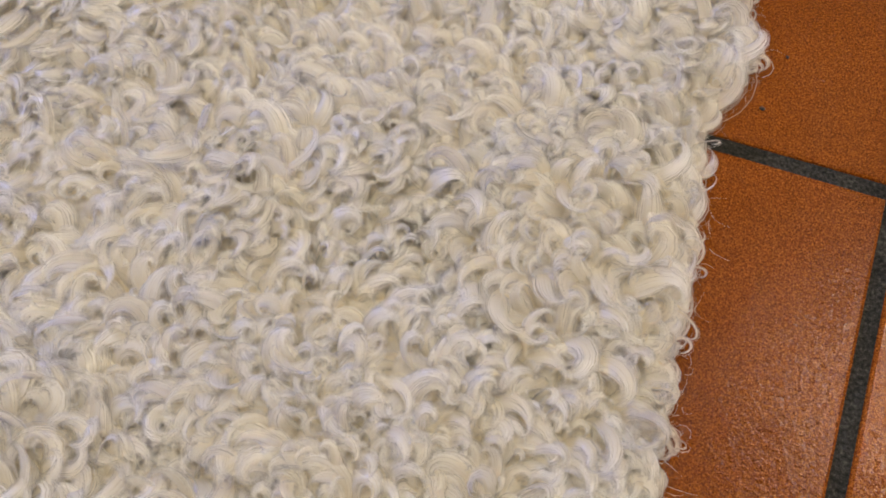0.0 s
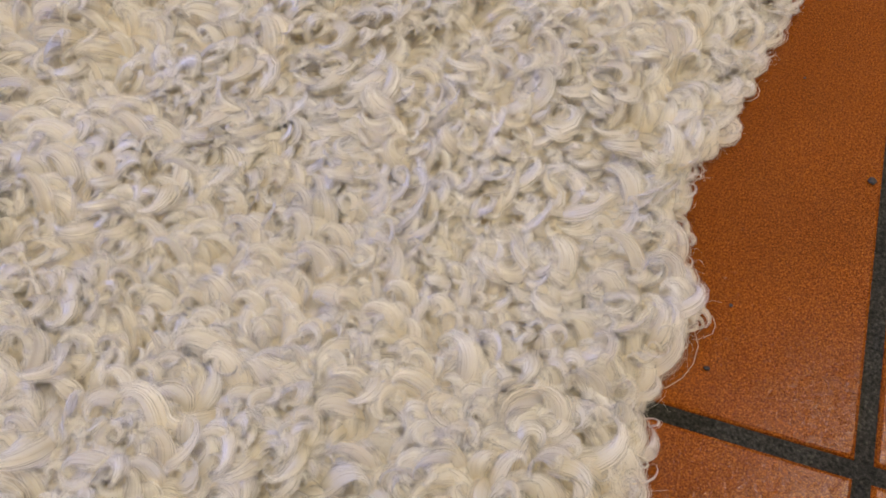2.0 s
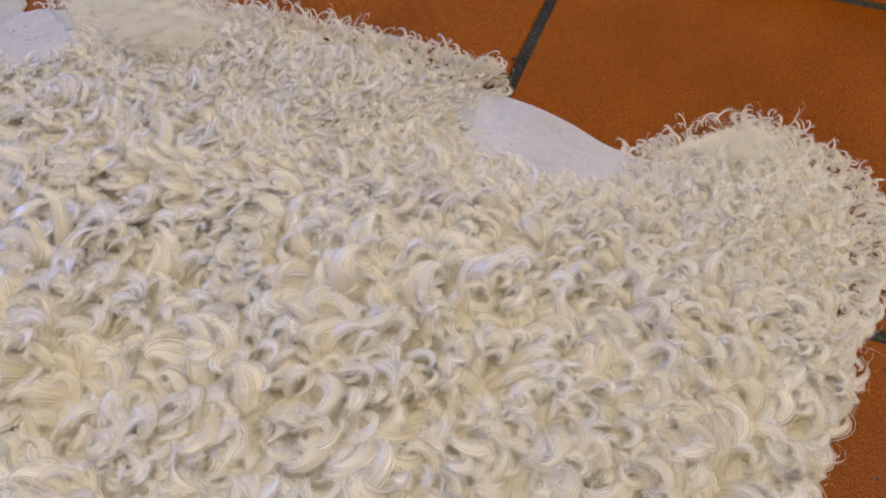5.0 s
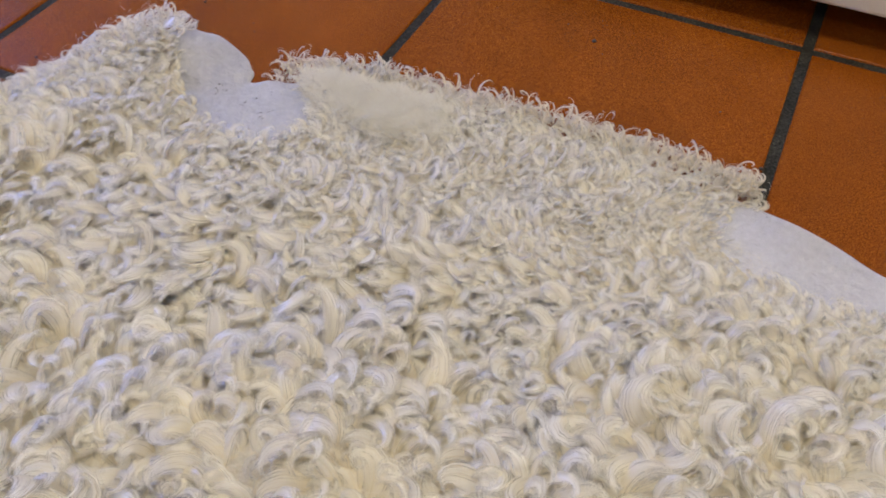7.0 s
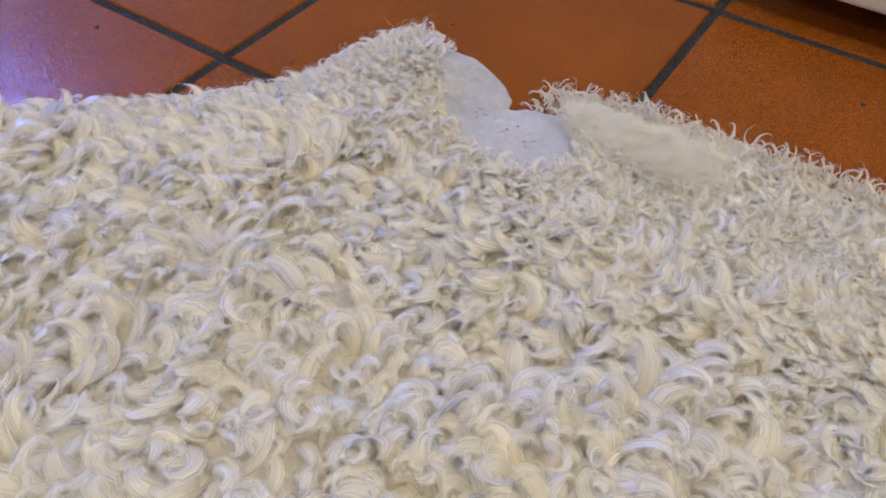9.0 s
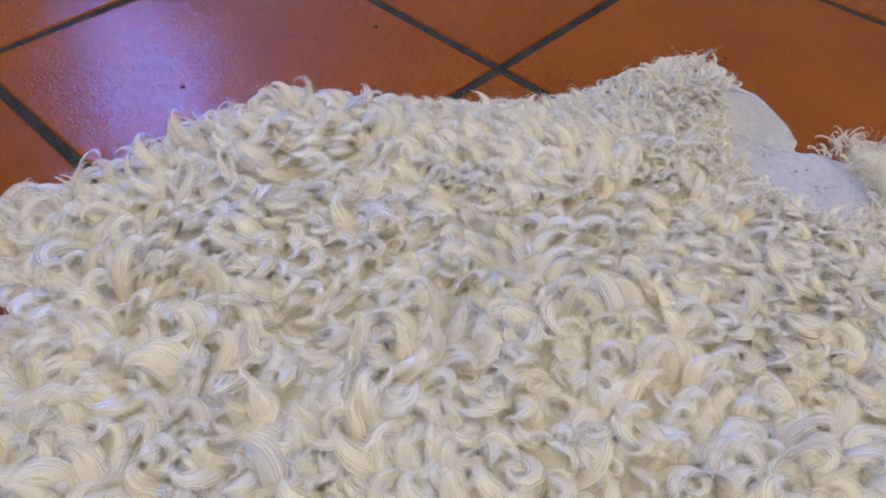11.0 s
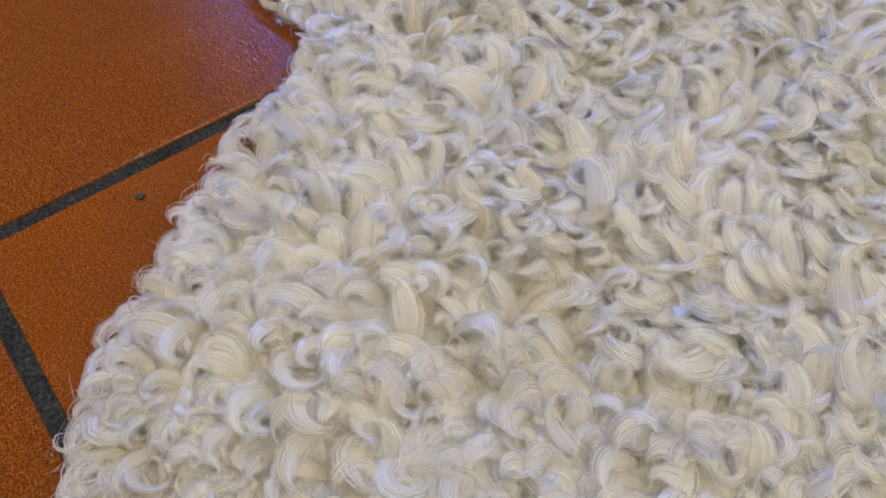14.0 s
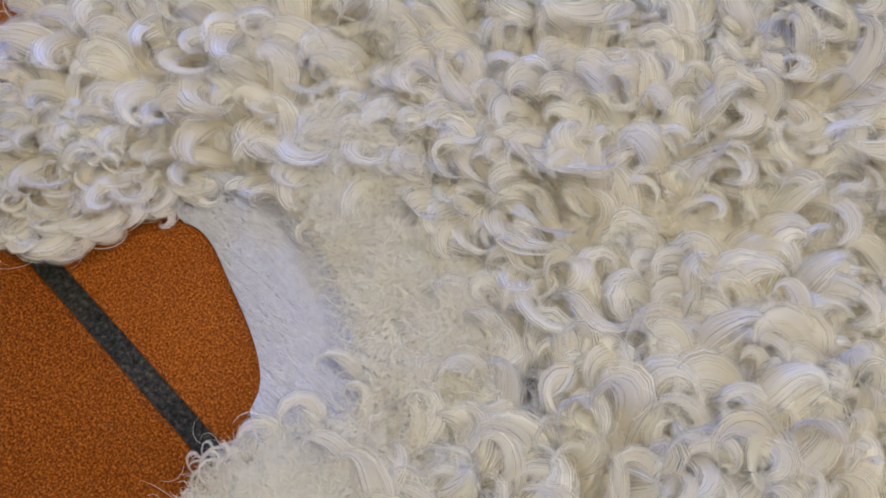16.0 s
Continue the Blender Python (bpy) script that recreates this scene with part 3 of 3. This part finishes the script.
def fibres(xy, z, heading, length, width, rs, name, label, curl=0.6, rise=0.25, points=5, mat=None):
    """Single fine hairs."""
    n = len(xy)
    s = np.linspace(0, 1, points)[None]
    a = heading[:, None] + rs.normal(0, curl, (n, 1)) * s * 2
    step = length[:, None] / (points - 1)
    x, y = xy[:, :1] + np.cumsum(np.cos(a) * step, 1) - np.cos(a[:, :1]) * step, xy[:, 1:] + np.cumsum(np.sin(a) * step, 1) - np.sin(a[:, :1]) * step
    h = z[:, None] + length[:, None] * rise * np.sin(s * rs.uniform(1.6, 2.9, (n, 1)))
    mid = np.stack([x, y, np.maximum(h, 0.0012)], -1)
    half = (0.5 * width * (1 - 0.9 * s ** 2))[..., None]
    across = np.stack([-np.sin(a), np.cos(a), np.zeros_like(a)], -1)
    verts = np.stack([mid - across * half, mid + across * half], 2).reshape(-1, 3)
    base = (np.arange(n) * points * 2)[:, None] + (np.arange(points - 1) * 2)[None]
    faces = np.stack([base, base + 1, base + 3, base + 2], -1).reshape(-1, 4)
    uv = np.empty((n, points, 2, 2), np.float32)
    uv[..., 0, 0], uv[..., 1, 0] = 0, 1
    uv[..., 1] = s[:, :, None] * 0.55 + 0.1
    uv[..., 0] = uv[..., 0] * 0.1 + 0.45
    return tagged(mesh_of(name, verts, faces, mat or FLOSS, rug, uv.reshape(-1, 2)), label, kind="stuff")


# short curly fuzz over the whole fleece, thickest where the curls are small
uxy = rs.uniform((-0.12, -0.72), (0.88, 0.15), (110000, 2))
uf, uw = rim_of(uxy)
keep = (uf > 0.003) & (blob(BARE, uxy) < -0.06) & (rs.uniform(size=len(uxy)) < 0.26 + 0.62 * smooth(uxy[:, 1], -0.06, 0.06) + 0.5 * (curl_size(uxy) < 0.62))
uxy, uf, uw = uxy[keep], uf[keep], uw[keep]
m = len(uxy)
fibres(uxy, skin_height(uxy, uf) + (0.006 + 0.012 * rs.uniform(size=m)) * (0.4 + 0.6 * curl_size(uxy)) * smooth(uf, -0.01, 0.03), rs.uniform(0, 6.28, m), rs.uniform(0.007, 0.016, m), 0.00014, rs,
       "fuzz", "fine curly fuzz", curl=1.8, rise=0.2, points=6)

# matted fluff
fxy = rs.uniform((0.15, -0.70), (0.88, 0.15), (1400000, 2))
deep = blob(FLUFF, fxy)
fxy = fxy[(deep > -0.35 + rs.uniform(0, 0.85, len(fxy)))]
ffar, fway = rim_of(fxy)
fxy, ffar, fway = fxy[ffar > 0.011], ffar[ffar > 0.011], fway[ffar > 0.011]
fb = blob(BARE, fxy)
fxy, ffar, fway = fxy[fb < 0.02], ffar[fb < 0.02], fway[fb < 0.02]
m = len(fxy)
fibres(fxy, skin_height(fxy, ffar) + (0.006 + 0.008 * rs.uniform(size=m) + 0.003 * waves(fxy, 41, 0.012)) * smooth(-blob(BARE, fxy), -0.2, 0.3) * smooth(ffar, 0.0, 0.03), np.arctan2(fway[:, 1], fway[:, 0]) + 1.6 * waves(fxy, 8, 0.05) + rs.normal(0, 1.1, m),
       rs.uniform(0.006, 0.016, m) * (0.45 + 0.55 * smooth(ffar, 0.012, 0.035)), 0.00022, rs, "fluff", "soft matted wool without curls", curl=1.3, rise=0.18, points=5)

# short nap on the bare suede
nxy = rs.uniform((0.15, -0.60), (0.73, 0.12), (420000, 2))
nxy = nxy[blob(BARE, nxy) > -0.15]
nfar, nway = rim_of(nxy)
nxy, nfar, nway = nxy[nfar > 0.0045], nfar[nfar > 0.0045], nway[nfar > 0.0045]
m = len(nxy)
fibres(nxy, skin_height(nxy, nfar), np.arctan2(nway[:, 1], nway[:, 0]) + rs.normal(0, 0.35, m), rs.uniform(0.002, 0.0045, m), 0.00035, rs, "nap", "short white nap", curl=0.3, rise=0.18, points=3, mat=SUEDE)

# dark stubble on the bare patch to the north
SPOTS = [(0.215, 0.055), (0.214, 0.059), (0.244, 0.052), (0.248, 0.059), (0.242, 0.047), (0.261, 0.045), (0.265, 0.040), (0.267, 0.050), (0.221, 0.056), (0.217, 0.050)]
sxy = np.repeat(np.array(SPOTS), 3, 0) + rs.normal(0, 0.0012, (30, 2))
sfar, _ = rim_of(sxy)
fibres(sxy, skin_height(sxy, sfar) + 0.0008, rs.uniform(0.0, 0.8, 30), rs.uniform(0.0012, 0.003, 30), 0.0006, rs, "stubble", "short dark stubble hairs", curl=0.4, rise=0.2, points=3, mat=CRUMB)

# loose single hairs over the fleece and along its rim
pick = rs.randint(0, n, 7000)
hx = xy[pick] + rs.normal(0, 0.006, (7000, 2))
hf, hw = rim_of(hx)
hx, hf, hw = hx[hf > 0.016], hf[hf > 0.016], hw[hf > 0.016]
m = len(hx)
fibres(hx, skin_height(hx, hf) + rs.uniform(0.010, 0.024, m) * smooth(hf, 0.0, 0.03) * smooth(-blob(BARE, hx), -0.1, 0.3), rs.uniform(0, 6.28, m), rs.uniform(0.008, 0.020, m), 0.00016, rs, "loose_hair", "fine loose hairs",
       curl=2.2, rise=0.2, points=9)


# ---- floor tiles ----
def tile_mesh():
    h = (PITCH - JOINT) / 2
    rings = [(h, -0.008), (h, -0.0022), (h - 0.0007, -0.0007), (h - 0.0022, 0.0)]
    bm = bmesh.new()
    rows = [[bm.verts.new((sx * r, sy * r, z)) for sx, sy in ((-1, -1), (1, -1), (1, 1), (-1, 1))] for r, z in rings]
    for a, b in zip(rows, rows[1:]):
        for k in range(4):
            bm.faces.new((a[k], a[(k + 1) % 4], b[(k + 1) % 4], b[k]))
    bm.faces.new(rows[-1])
    me = bpy.data.meshes.new("tile")
    bm.to_mesh(me)
    bm.free()
    me.materials.append(TILE)
    return me


tile = tile_mesh()
rng = random.Random(4)
# joints that lie a little off the even grid
ACROSS, DEEP = {0: 0.001, 2: 0.6195, 3: 0.9322}, {1: 0.3145, -2: -0.6182}
SIZE = PITCH - JOINT
for i in range(-7, 9):
    for j in range(-8, 3):
        xa, xb, ya, yb = ACROSS.get(i, i * PITCH), ACROSS.get(i + 1, (i + 1) * PITCH), DEEP.get(j, j * PITCH), DEEP.get(j + 1, (j + 1) * PITCH)
        ob = new("tile", tile)
        ob.parent = floor
        ob.matrix_basis = pose((xa + xb) / 2, (ya + yb) / 2, rng.uniform(-0.0003, 0.0), rng.uniform(-0.03, 0.03), rng.uniform(-0.03, 0.03), rng.uniform(-0.08, 0.08)) @ Matrix.Diagonal(
            ((xb - xa - JOINT) / SIZE, (yb - ya - JOINT) / SIZE, 1, 1))
